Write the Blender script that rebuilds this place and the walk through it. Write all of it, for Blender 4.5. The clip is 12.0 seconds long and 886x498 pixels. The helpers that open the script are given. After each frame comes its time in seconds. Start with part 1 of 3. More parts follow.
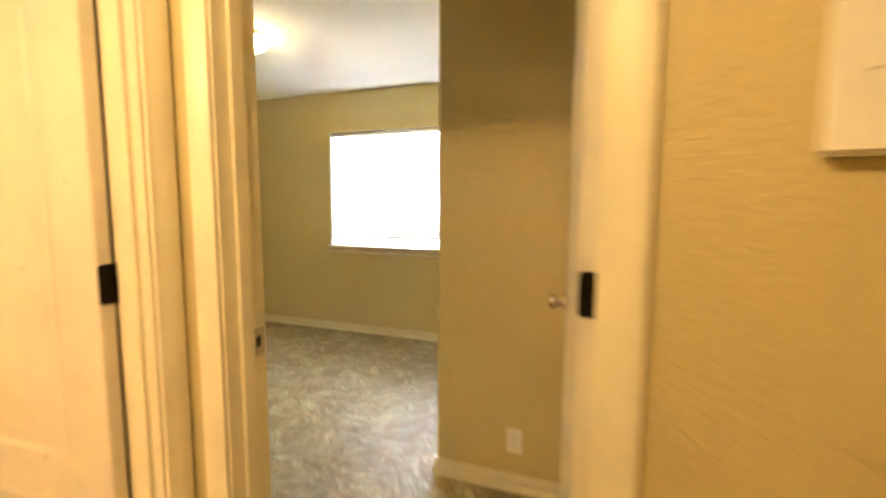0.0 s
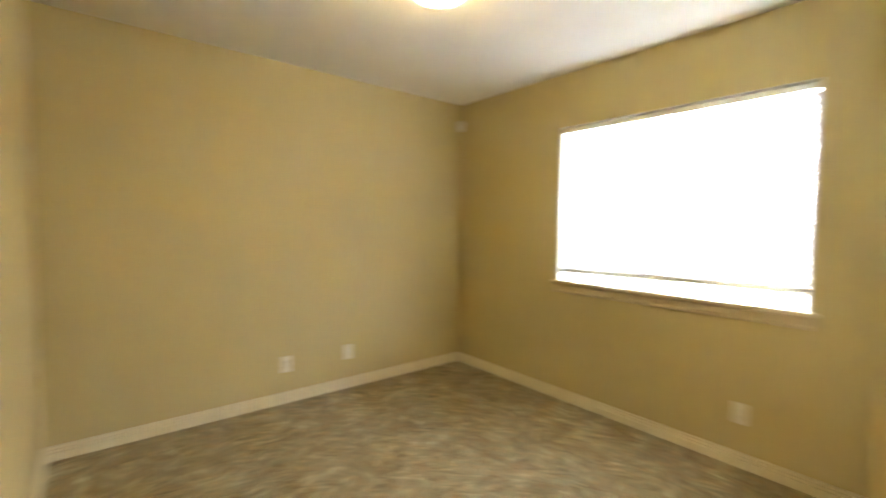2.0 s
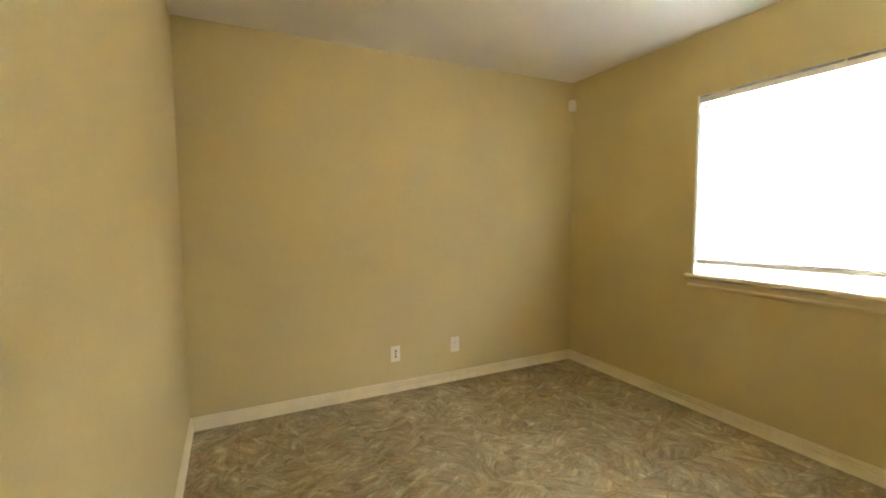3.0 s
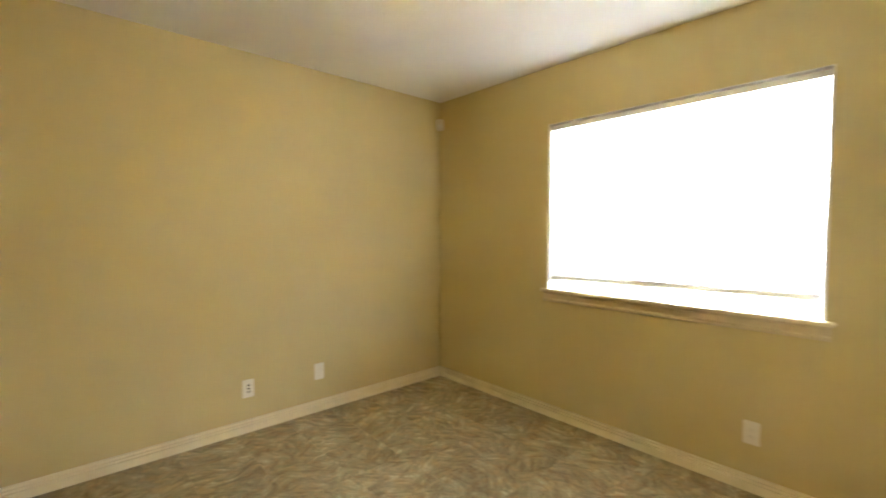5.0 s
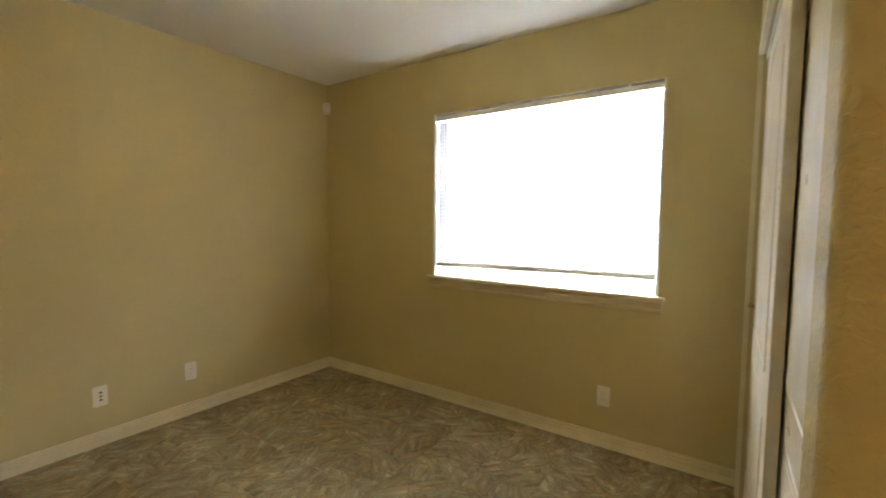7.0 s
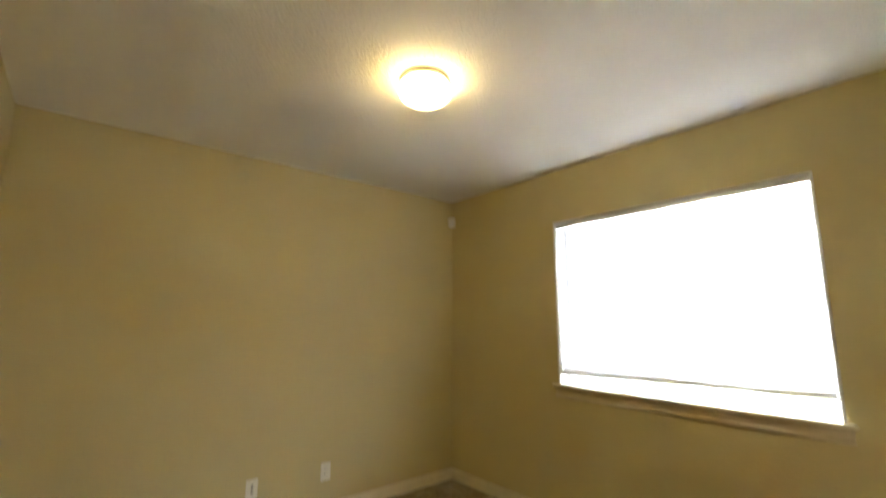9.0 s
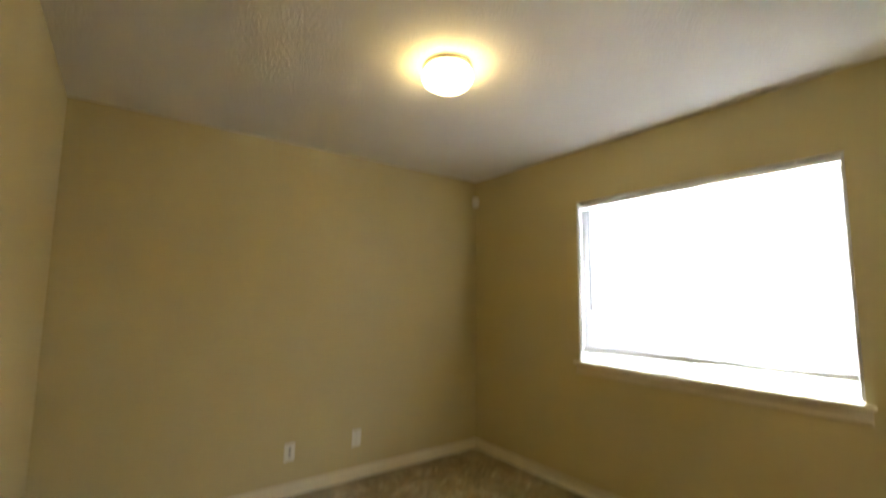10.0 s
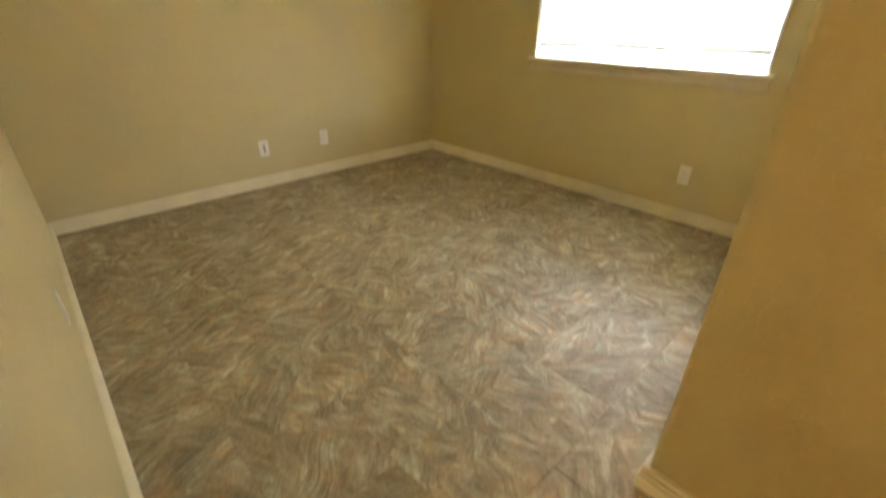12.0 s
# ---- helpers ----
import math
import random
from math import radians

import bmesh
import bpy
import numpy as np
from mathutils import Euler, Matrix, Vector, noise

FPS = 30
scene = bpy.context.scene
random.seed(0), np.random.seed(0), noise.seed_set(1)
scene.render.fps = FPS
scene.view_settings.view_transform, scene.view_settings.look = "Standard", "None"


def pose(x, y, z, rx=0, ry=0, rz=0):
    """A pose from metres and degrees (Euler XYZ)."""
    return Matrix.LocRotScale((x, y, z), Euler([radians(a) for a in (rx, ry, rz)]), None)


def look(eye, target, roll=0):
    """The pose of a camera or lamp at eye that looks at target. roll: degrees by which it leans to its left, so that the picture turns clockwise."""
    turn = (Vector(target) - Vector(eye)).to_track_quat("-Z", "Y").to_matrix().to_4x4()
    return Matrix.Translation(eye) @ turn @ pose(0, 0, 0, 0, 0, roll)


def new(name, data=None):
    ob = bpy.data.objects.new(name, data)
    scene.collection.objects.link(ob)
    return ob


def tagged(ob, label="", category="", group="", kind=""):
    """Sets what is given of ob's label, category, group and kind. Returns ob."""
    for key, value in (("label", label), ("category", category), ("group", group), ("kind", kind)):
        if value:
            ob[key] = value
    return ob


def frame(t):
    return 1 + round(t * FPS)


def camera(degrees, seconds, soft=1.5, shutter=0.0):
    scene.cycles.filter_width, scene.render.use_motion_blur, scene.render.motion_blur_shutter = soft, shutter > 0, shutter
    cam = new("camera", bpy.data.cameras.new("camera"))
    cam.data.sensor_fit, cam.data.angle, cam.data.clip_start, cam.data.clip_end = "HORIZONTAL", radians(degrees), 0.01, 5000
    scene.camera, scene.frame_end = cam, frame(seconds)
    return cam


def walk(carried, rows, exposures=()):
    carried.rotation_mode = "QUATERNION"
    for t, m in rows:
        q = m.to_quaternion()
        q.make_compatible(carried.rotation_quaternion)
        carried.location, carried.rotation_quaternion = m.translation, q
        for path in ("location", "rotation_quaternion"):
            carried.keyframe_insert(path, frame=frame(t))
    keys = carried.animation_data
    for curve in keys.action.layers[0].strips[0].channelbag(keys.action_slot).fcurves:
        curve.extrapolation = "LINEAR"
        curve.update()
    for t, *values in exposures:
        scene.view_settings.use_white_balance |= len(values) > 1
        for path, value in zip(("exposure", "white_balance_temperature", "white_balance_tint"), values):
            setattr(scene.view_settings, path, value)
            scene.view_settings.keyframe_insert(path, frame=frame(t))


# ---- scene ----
cam = camera(91.4, 12.0, soft=1.8, shutter=0.85)
PATH = [
    (0, (3.704, -3.771, 1.345), (3.027, -1.908, 1.143), 0.3),
    (0.2, (3.636, -3.588, 1.346), (2.867, -1.748, 1.179), 0.3),
    (0.4, (3.570, -3.421, 1.361), (2.739, -1.601, 1.204), 1.35),
    (0.5, (3.536, -3.362, 1.357), (2.672, -1.549, 1.183), 1.4),
    (0.6, (3.493, -3.296, 1.346), (2.611, -1.508, 1.173), 1.85),
    (0.8, (3.420, -3.189, 1.349), (2.522, -1.411, 1.183), 2.1),
    (1, (3.341, -3.062, 1.339), (2.453, -1.278, 1.215), 1.1),
    (1.5, (3.161, -2.874, 1.357), (2.126, -1.173, 1.169), -0.7),
    (2, (3.067, -2.699, 1.34), (1.518, -1.438, 1.226), 0.7),
    (2.5, (2.971, -2.701, 1.298), (1.176, -1.832, 1.148), -0.3),
    (4.5, (2.837, -2.547, 1.343), (1.214, -1.384, 1.243), -0.3),
    (5, (2.849, -2.535, 1.335), (1.365, -1.197, 1.248), 0.1),
    (5.5, (2.879, -2.509, 1.335), (1.543, -1.024, 1.233), 0.3),
    (6, (2.899, -2.484, 1.332), (1.689, -0.896, 1.219), 0.4),
    (6.5, (2.914, -2.474, 1.327), (1.825, -0.802, 1.194), 0.3),
    (8.5, (2.949, -2.554, 1.361), (1.453, -1.226, 1.356), -0.4),
    (9, (2.965, -2.564, 1.363), (1.444, -1.305, 1.686), 0.2),
    (9.5, (3.012, -2.581, 1.407), (1.463, -1.397, 1.852), 0.6),
    (10, (3.04, -2.607, 1.381), (1.436, -1.432, 1.593), 0.6),
    (10.5, (3.061, -2.686, 1.319), (1.474, -1.474, 1.214), 0.7),
    (11, (3.101, -2.795, 1.258), (1.618, -1.532, 0.805), 0.3),
    (11.5, (3.15, -2.799, 1.223), (1.775, -1.536, 0.505), 0.5),
    (12, (3.161, -2.823, 1.165), (1.877, -1.61, 0.227), 0.6),
]
EXPOSURES = [(0, 2.0), (0.5, 2.2), (1, 2.2), (1.5, 2.0), (2, 1.8), (2.5, 1.6), (4.5, 2.0), (5, 1.8), (5.5, 1.5), (6, 1.17), (6.5, 0.98), (8.5, 1.0), (9, 1.1), (9.5, 0.98), (10, 0.85), (10.5, 0.80), (11, 0.93), (11.5, 1.17), (12, 1.58)]
walk(cam, [(t, look(eye, target, roll)) for t, eye, target, roll in PATH], EXPOSURES)

# ---- light ----
world = bpy.data.worlds.new("sky")
scene.world = world
world.use_nodes = True
wn = world.node_tree
wn.nodes.clear()
sky = wn.nodes.new("ShaderNodeTexSky")
sky.sky_type = "NISHITA"
sky.sun_disc = False
sky.sun_elevation, sky.sun_rotation = radians(50), radians(200)
sky_bg = wn.nodes.new("ShaderNodeBackground")
sky_bg.inputs["Strength"].default_value = 0.15
sky_out = wn.nodes.new("ShaderNodeOutputWorld")
wn.links.new(sky.outputs["Color"], sky_bg.inputs["Color"])
wn.links.new(sky_bg.outputs["Background"], sky_out.inputs["Surface"])


def area_light(name, m, width, height, watts, colour):
    data = bpy.data.lights.new(name, "AREA")
    data.shape, data.size, data.size_y, data.energy, data.color = "RECTANGLE", width, height, watts, colour
    ob = new(name, data)
    ob.matrix_world = m
    return ob


SKY_WATTS, LAMP_GLOW, HALL_GLOW, VANITY_GLOW, OUTSIDE_GLOW = 600.0, 16.5, 48.0, 70.0, 0.9
# daylight that stands in for the sky just outside the window's opening
area_light("window_daylight", pose(1.845, 0.40, 1.45, -90, 0, 0), 1.9, 1.40, SKY_WATTS, (0.86, 0.93, 1.0))

# ---- the plan, in metres ----
CEIL = 2.44
SOUTH = -2.932            # room face of the wall with the entrance
HALL_FACE = -3.052         # hall face of the same wall
FLOOR_Z = 0.045           # top of the floor
DOOR_L, DOOR_R, DOOR_H = 2.926, 3.712, 2.05
ALCOVE = 3.84             # wall behind the open door
CX, CY = 2.998, -1.91     # outer corner of the closet
WIN_X0, WIN_X1, WIN_Z0, WIN_Z1 = 1.115, 2.573, 0.934, 2.056
HALL_W, HALL_E, HALL_S = 2.80, 4.70, -6.4
WEST_ROOM = 0.6


# ---- materials ----
def material(name):
    m = bpy.data.materials.new(name)
    m.use_nodes = True
    t = m.node_tree
    return m, t, t.nodes["Principled BSDF"]


def node(t, kind, **values):
    n = t.nodes.new(kind)
    for key, value in values.items():
        n.inputs[key].default_value = value
    return n


def ramp(t, source, stops):
    r = t.nodes.new("ShaderNodeValToRGB")
    while len(r.color_ramp.elements) < len(stops):
        r.color_ramp.elements.new(0.5)
    for e, (at, colour) in zip(r.color_ramp.elements, stops):
        e.position, e.color = at, (*colour, 1)
    t.links.new(source, r.inputs["Fac"])
    return r.outputs["Color"]


def plaster(name, low, high, lump, height, rough=0.6, fine=0.35):
    """Painted plaster with a sprayed relief: lump is the size of its bumps per metre."""
    m, t, b = material(name)
    pos = t.nodes.new("ShaderNodeNewGeometry").outputs["Position"]
    big = node(t, "ShaderNodeTexNoise", Scale=1.7, Detail=4.0, Roughness=0.6)
    t.links.new(pos, big.inputs["Vector"])
    t.links.new(ramp(t, big.outputs["Fac"], [(0.3, low), (0.7, high)]), b.inputs["Base Color"])
    spray = node(t, "ShaderNodeTexNoise", Scale=lump, Detail=2.5, Roughness=0.5, Distortion=0.6)
    t.links.new(pos, spray.inputs["Vector"])
    flat = ramp(t, spray.outputs["Fac"], [(0.42, (0, 0, 0)), (0.60, (1, 1, 1))])
    grain = node(t, "ShaderNodeTexNoise", Scale=lump * 3.2, Detail=2.0)
    t.links.new(pos, grain.inputs["Vector"])
    mix = t.nodes.new("ShaderNodeMath")
    mix.operation = "MULTIPLY_ADD"
    mix.inputs[1].default_value = fine
    t.links.new(grain.outputs["Fac"], mix.inputs[0])
    t.links.new(flat, mix.inputs[2])
    bump = node(t, "ShaderNodeBump", Strength=0.55, Distance=height)
    t.links.new(mix.outputs[0], bump.inputs["Height"])
    t.links.new(bump.outputs["Normal"], b.inputs["Normal"])
    b.inputs["Roughness"].default_value = rough
    return m


def painted(name, colour, rough=0.35, wear=0.06, grain=0.0):
    """Paint or moulded plastic: slight unevenness, brush marks where grain is given."""
    m, t, b = material(name)
    pos = t.nodes.new("ShaderNodeNewGeometry").outputs["Position"]
    n = node(t, "ShaderNodeTexNoise", Scale=6.0, Detail=5.0, Roughness=0.65)
    t.links.new(pos, n.inputs["Vector"])
    dark = tuple(c * (1 - 2 * wear) for c in colour)
    t.links.new(ramp(t, n.outputs["Fac"], [(0.3, dark), (0.65, colour)]), b.inputs["Base Color"])
    t.links.new(ramp(t, n.outputs["Fac"], [(0.3, (rough + 0.12,) * 3), (0.7, (rough - 0.04,) * 3)]), b.inputs["Roughness"])
    if grain:
        scale = t.nodes.new("ShaderNodeMapping")
        scale.inputs["Scale"].default_value = (170, 170, 7)
        t.links.new(pos, scale.inputs["Vector"])
        g = node(t, "ShaderNodeTexNoise", Scale=1.0, Detail=3.0, Distortion=0.4)
        t.links.new(scale.outputs["Vector"], g.inputs["Vector"])
        bump = node(t, "ShaderNodeBump", Strength=grain, Distance=0.0012)
        t.links.new(g.outputs["Fac"], bump.inputs["Height"])
        t.links.new(bump.outputs["Normal"], b.inputs["Normal"])
    return m


def metal(name, colour, rough):
    m, t, b = material(name)
    n = node(t, "ShaderNodeTexNoise", Scale=60.0, Detail=4.0)
    t.links.new(ramp(t, n.outputs["Fac"], [(0.3, tuple(c * 0.85 for c in colour)), (0.7, colour)]), b.inputs["Base Color"])
    b.inputs["Metallic"].default_value, b.inputs["Roughness"].default_value = 1.0, rough
    return m


def glowing(name, colour, strength):
    m, t, b = material(name)
    b.inputs["Base Color"].default_value = (0.9, 0.88, 0.82, 1)
    b.inputs["Roughness"].default_value = 0.25
    b.inputs["Emission Color"].default_value = (*colour, 1)
    b.inputs["Emission Strength"].default_value = strength
    return m


def vinyl_tile():
    """Mottled brown vinyl with short feathery strokes, turned and shifted from tile to tile."""
    m, t, b = material("vinyl_tile")
    pos = t.nodes.new("ShaderNodeNewGeometry").outputs["Position"]
    info = t.nodes.new("ShaderNodeObjectInfo").outputs["Random"]
    shift = t.nodes.new("ShaderNodeVectorMath")
    shift.operation = "MULTIPLY_ADD"
    shift.inputs[1].default_value = (31.0, 17.0, 53.0)
    wide = t.nodes.new("ShaderNodeCombineXYZ")
    for axis in "XYZ":
        t.links.new(info, wide.inputs[axis])
    t.links.new(wide.outputs[0], shift.inputs[0])
    t.links.new(pos, shift.inputs[2])
    # every second tile lies a quarter turn round
    wander = node(t, "ShaderNodeTexNoise", Scale=5.5, Detail=1.0)
    t.links.new(shift.outputs[0], wander.inputs["Vector"])
    half = t.nodes.new("ShaderNodeMath")
    half.operation = "GREATER_THAN"
    half.inputs[1].default_value = 0.5
    t.links.new(info, half.inputs[0])
    quarter = t.nodes.new("ShaderNodeMath")
    quarter.operation = "MULTIPLY"
    quarter.inputs[1].default_value = math.pi / 2
    t.links.new(half.outputs[0], quarter.inputs[0])
    laid = t.nodes.new("ShaderNodeVectorRotate")
    laid.rotation_type = "Z_AXIS"
    t.links.new(shift.outputs[0], laid.inputs["Vector"])
    t.links.new(quarter.outputs[0], laid.inputs["Angle"])
    lay = laid.outputs["Vector"]

    def strokes(long, short, scale, extra):
        """Fine streaks along one way, bent by the wandering noise."""
        turn = t.nodes.new("ShaderNodeVectorRotate")
        turn.rotation_type = "Z_AXIS"
        t.links.new(lay, turn.inputs["Vector"])
        turn.inputs["Angle"].default_value = extra
        warp = t.nodes.new("ShaderNodeVectorMath")
        warp.operation = "MULTIPLY_ADD"
        warp.inputs[1].default_value = (0.10, 0.10, 0.0)
        t.links.new(wander.outputs["Color"], warp.inputs[0])
        t.links.new(turn.outputs["Vector"], warp.inputs[2])
        stretch = t.nodes.new("ShaderNodeMapping")
        stretch.inputs["Scale"].default_value = (long, short, 1)
        t.links.new(warp.outputs[0], stretch.inputs["Vector"])
        n = node(t, "ShaderNodeTexNoise", Scale=scale, Detail=5.5, Roughness=0.68, Distortion=0.25)
        t.links.new(stretch.outputs["Vector"], n.inputs["Vector"])
        return n.outputs["Fac"]

    def blend(fac, a, bb, kind="MIX"):
        x = t.nodes.new("ShaderNodeMix")
        x.data_type, x.blend_type = "RGBA", kind
        for value, socket in ((fac, x.inputs[0]), (a, x.inputs[6]), (bb, x.inputs[7])):
            if isinstance(value, float):
                socket.default_value = value
            elif isinstance(value, tuple):
                socket.default_value = value
            else:
                t.links.new(value, socket)
        return x.outputs[2]

    def dabs(long, short, extra):
        """Leaf-like dabs of random shade, all lying one way."""
        rough = node(t, "ShaderNodeTexNoise", Scale=26.0, Detail=4.0, Roughness=0.7)
        t.links.new(shift.outputs[0], rough.inputs["Vector"])
        ragged = t.nodes.new("ShaderNodeVectorMath")
        ragged.operation = "MULTIPLY_ADD"
        ragged.inputs[1].default_value = (0.035, 0.035, 0.0)
        t.links.new(rough.outputs["Color"], ragged.inputs[0])
        t.links.new(lay, ragged.inputs[2])
        turn = t.nodes.new("ShaderNodeVectorRotate")
        turn.rotation_type = "Z_AXIS"
        turn.inputs["Angle"].default_value = extra
        t.links.new(ragged.outputs[0], turn.inputs["Vector"])
        stretch = t.nodes.new("ShaderNodeMapping")
        stretch.inputs["Scale"].default_value = (long, short, 1)
        t.links.new(turn.outputs["Vector"], stretch.inputs["Vector"])
        cells = t.nodes.new("ShaderNodeTexVoronoi")
        cells.voronoi_dimensions, cells.feature = "2D", "SMOOTH_F1"
        cells.inputs["Scale"].default_value, cells.inputs["Smoothness"].default_value = 1.0, 0.7
        t.links.new(stretch.outputs["Vector"], cells.inputs["Vector"])
        grey = t.nodes.new("ShaderNodeRGBToBW")
        t.links.new(cells.outputs["Color"], grey.inputs["Color"])
        return blend(0.70, grey.outputs[0], strokes(long * 0.5, short * 1.3, 1.0, extra))

    one, two, three = dabs(9.5, 44, 0.15), dabs(11, 50, 0.75), dabs(10, 46, -0.5)
    pick = node(t, "ShaderNodeTexNoise", Scale=7.0, Detail=2.5, Roughness=0.6)
    t.links.new(shift.outputs[0], pick.inputs["Vector"])
    choose = ramp(t, pick.outputs["Fac"], [(0.45, (0, 0, 0)), (0.52, (1, 1, 1))])
    pick2 = node(t, "ShaderNodeTexNoise", Scale=6.0, Detail=2.5, Roughness=0.6)
    t.links.new(pos, pick2.inputs["Vector"])
    choose2 = ramp(t, pick2.outputs["Fac"], [(0.49, (0, 0, 0)), (0.55, (1, 1, 1))])
    fine = node(t, "ShaderNodeTexNoise", Scale=75.0, Detail=4.0, Roughness=0.75)
    t.links.new(shift.outputs[0], fine.inputs["Vector"])
    marks = blend(0.34, blend(choose2, blend(choose, one, two), three), fine.outputs["Fac"])
    patch = node(t, "ShaderNodeTexNoise", Scale=5.0, Detail=3.0, Roughness=0.6)
    t.links.new(lay, patch.inputs["Vector"])
    marks = blend(0.22, marks, patch.outputs["Fac"])
    colour = ramp(t, marks, [(0.375, (0.160, 0.124, 0.066)), (0.46, (0.245, 0.199, 0.116)), (0.54, (0.345, 0.290, 0.178)), (0.64, (0.57, 0.51, 0.345))])
    hue = node(t, "ShaderNodeTexNoise", Scale=17.0, Detail=4.0)
    t.links.new(shift.outputs[0], hue.inputs["Vector"])
    tint = ramp(t, hue.outputs["Fac"], [(0.34, (0.93, 1.0, 1.0)), (0.5, (1, 1, 1)), (0.68, (1.11, 0.98, 0.84))])
    t.links.new(blend(1.0, colour, tint, "MULTIPLY"), b.inputs["Base Color"])
    t.links.new(ramp(t, marks, [(0.3, (0.52, 0.52, 0.52)), (0.7, (0.40, 0.40, 0.40))]), b.inputs["Roughness"])
    b.inputs["Specular IOR Level"].default_value = 0.31
    bump = node(t, "ShaderNodeBump", Strength=0.2, Distance=0.0006)
    t.links.new(marks, bump.inputs["Height"])
    t.links.new(bump.outputs["Normal"], b.inputs["Normal"])
    return m


def see_through(name, colour, opacity, rough=0.5):
    """A thin sheet that lets part of the light pass straight through."""
    m, t, b = material(name)
    b.inputs["Base Color"].default_value = (*colour, 1)
    b.inputs["Roughness"].default_value = rough
    clear = t.nodes.new("ShaderNodeBsdfTransparent")
    mix = t.nodes.new("ShaderNodeMixShader")
    mix.inputs[0].default_value = opacity
    t.links.new(clear.outputs[0], mix.inputs[1])
    t.links.new(b.outputs[0], mix.inputs[2])
    t.links.new(mix.outputs[0], t.nodes["Material Output"].inputs["Surface"])
    return m


def blind_vinyl():
    """White vinyl slats through which daylight glows."""
    m, t, b = material("blind_vinyl")
    b.inputs["Base Color"].default_value = (0.74, 0.74, 0.74, 1)
    b.inputs["Roughness"].default_value = 0.4
    glow = t.nodes.new("ShaderNodeBsdfTranslucent")
    glow.inputs["Color"].default_value = (0.88, 0.87, 0.90, 1)
    mix = t.nodes.new("ShaderNodeMixShader")
    mix.inputs[0].default_value = 0.215
    t.links.new(b.outputs[0], mix.inputs[1])
    t.links.new(glow.outputs[0], mix.inputs[2])
    t.links.new(mix.outputs[0], t.nodes["Material Output"].inputs["Surface"])
    return m


def window_glass():
    m, t, b = material("window_glass")
    b.inputs["Base Color"].default_value = (0.95, 0.98, 0.97, 1)
    b.inputs["Roughness"].default_value = 0.02
    b.inputs["IOR"].default_value = 1.45
    b.inputs["Transmission Weight"].default_value = 1.0
    return m


WALL = plaster("tan_wall_paint", (0.536, 0.449, 0.226), (0.566, 0.476, 0.241), 62, 0.0011)
CEILING = plaster("white_ceiling_texture", (0.79, 0.76, 0.69), (0.83, 0.80, 0.73), 70, 0.0034, rough=0.8)
TRIM = painted("cream_trim_paint", (0.79, 0.725, 0.53), rough=0.32)
# a darker, browner colour than TRIM, used on the apron only
APRON_TAN = painted("tan_apron", (0.60, 0.515, 0.35), rough=0.35)
DOOR = painted("cream_door_paint", (0.74, 0.68, 0.55), rough=0.30, grain=0.35)
PLASTIC = painted("white_plastic", (0.80, 0.77, 0.70), rough=0.35)
FRAME = painted("white_window_vinyl", (0.84, 0.84, 0.83), rough=0.3)
GREY_WAND = painted("clear_grey_wand", (0.34, 0.34, 0.34), rough=0.2)
# near-black colour for the shade inside slots, sockets and openings
DARK = painted("slot_shade", (0.03, 0.028, 0.025), rough=0.6)
BLACK = metal("black_bronze", (0.018, 0.015, 0.013), 0.55)
NICKEL = metal("satin_nickel", (0.62, 0.55, 0.47), 0.26)
BRASS = metal("brushed_brass_rim", (0.85, 0.76, 0.58), 0.45)
TILE = vinyl_tile()
GROUT = painted("dark_floor_bed", (0.11, 0.088, 0.06), rough=0.8)
SLAT = blind_vinyl()
GLASS = window_glass()
SCREEN = see_through("insect_screen", (0.10, 0.11, 0.12), 0.36)
SHADE = glowing("lit_frosted_glass", (1.0, 0.74, 0.31), LAMP_GLOW)
HALL_SHADE = glowing("lit_hall_glass", (1.0, 0.665, 0.31), HALL_GLOW)
BULB = glowing("lit_bulb_glass", (1.0, 0.63, 0.33), VANITY_GLOW)
LAWN = painted("dry_lawn", (0.16, 0.17, 0.07), rough=0.9, wear=0.2)


# ---- mesh helpers ----
def link(name, bm, mat, parent=None, label="", smooth=False):
    bmesh.ops.recalc_face_normals(bm, faces=bm.faces)
    me = bpy.data.meshes.new(name)
    if smooth:
        for f in bm.faces:
            f.smooth = True
    bm.to_mesh(me)
    bm.free()
    me.materials.append(mat)
    ob = new(name, me)
    if smooth:
        me.set_sharp_from_angle(angle=radians(35))
    if parent is not None:
        ob.parent = parent
    if label:
        ob["label"] = label
    return ob


def part(name, bm, mat, parent, label="", smooth=False):
    return link(name, bm, mat, parent, label, smooth)


def thing(name, m, label, category, group=""):
    ob = new(name)
    ob.empty_display_size = 0.05
    ob.matrix_world = m
    return tagged(ob, label, category, group)


def structure(name, bm, mat, label, category="", smooth=False):
    return tagged(link(name, bm, mat, None, "", smooth), label, category, "", "structure")


def box(bm, x0, y0, z0, x1, y1, z1, bevel=0.0, segments=1):
    made = bmesh.ops.create_cube(bm, size=1.0, matrix=Matrix.Translation(((x0 + x1) / 2, (y0 + y1) / 2, (z0 + z1) / 2)) @ Matrix.Diagonal((abs(x1 - x0), abs(y1 - y0), abs(z1 - z0), 1)))
    if bevel:
        edges = {e for v in made["verts"] for e in v.link_edges}
        bmesh.ops.bevel(bm, geom=list(edges), offset=bevel, segments=segments, affect="EDGES")
    return bm


def boxes(*rows, bevel=0.0):
    bm = bmesh.new()
    for row in rows:
        box(bm, *row, bevel=bevel)
    return bm


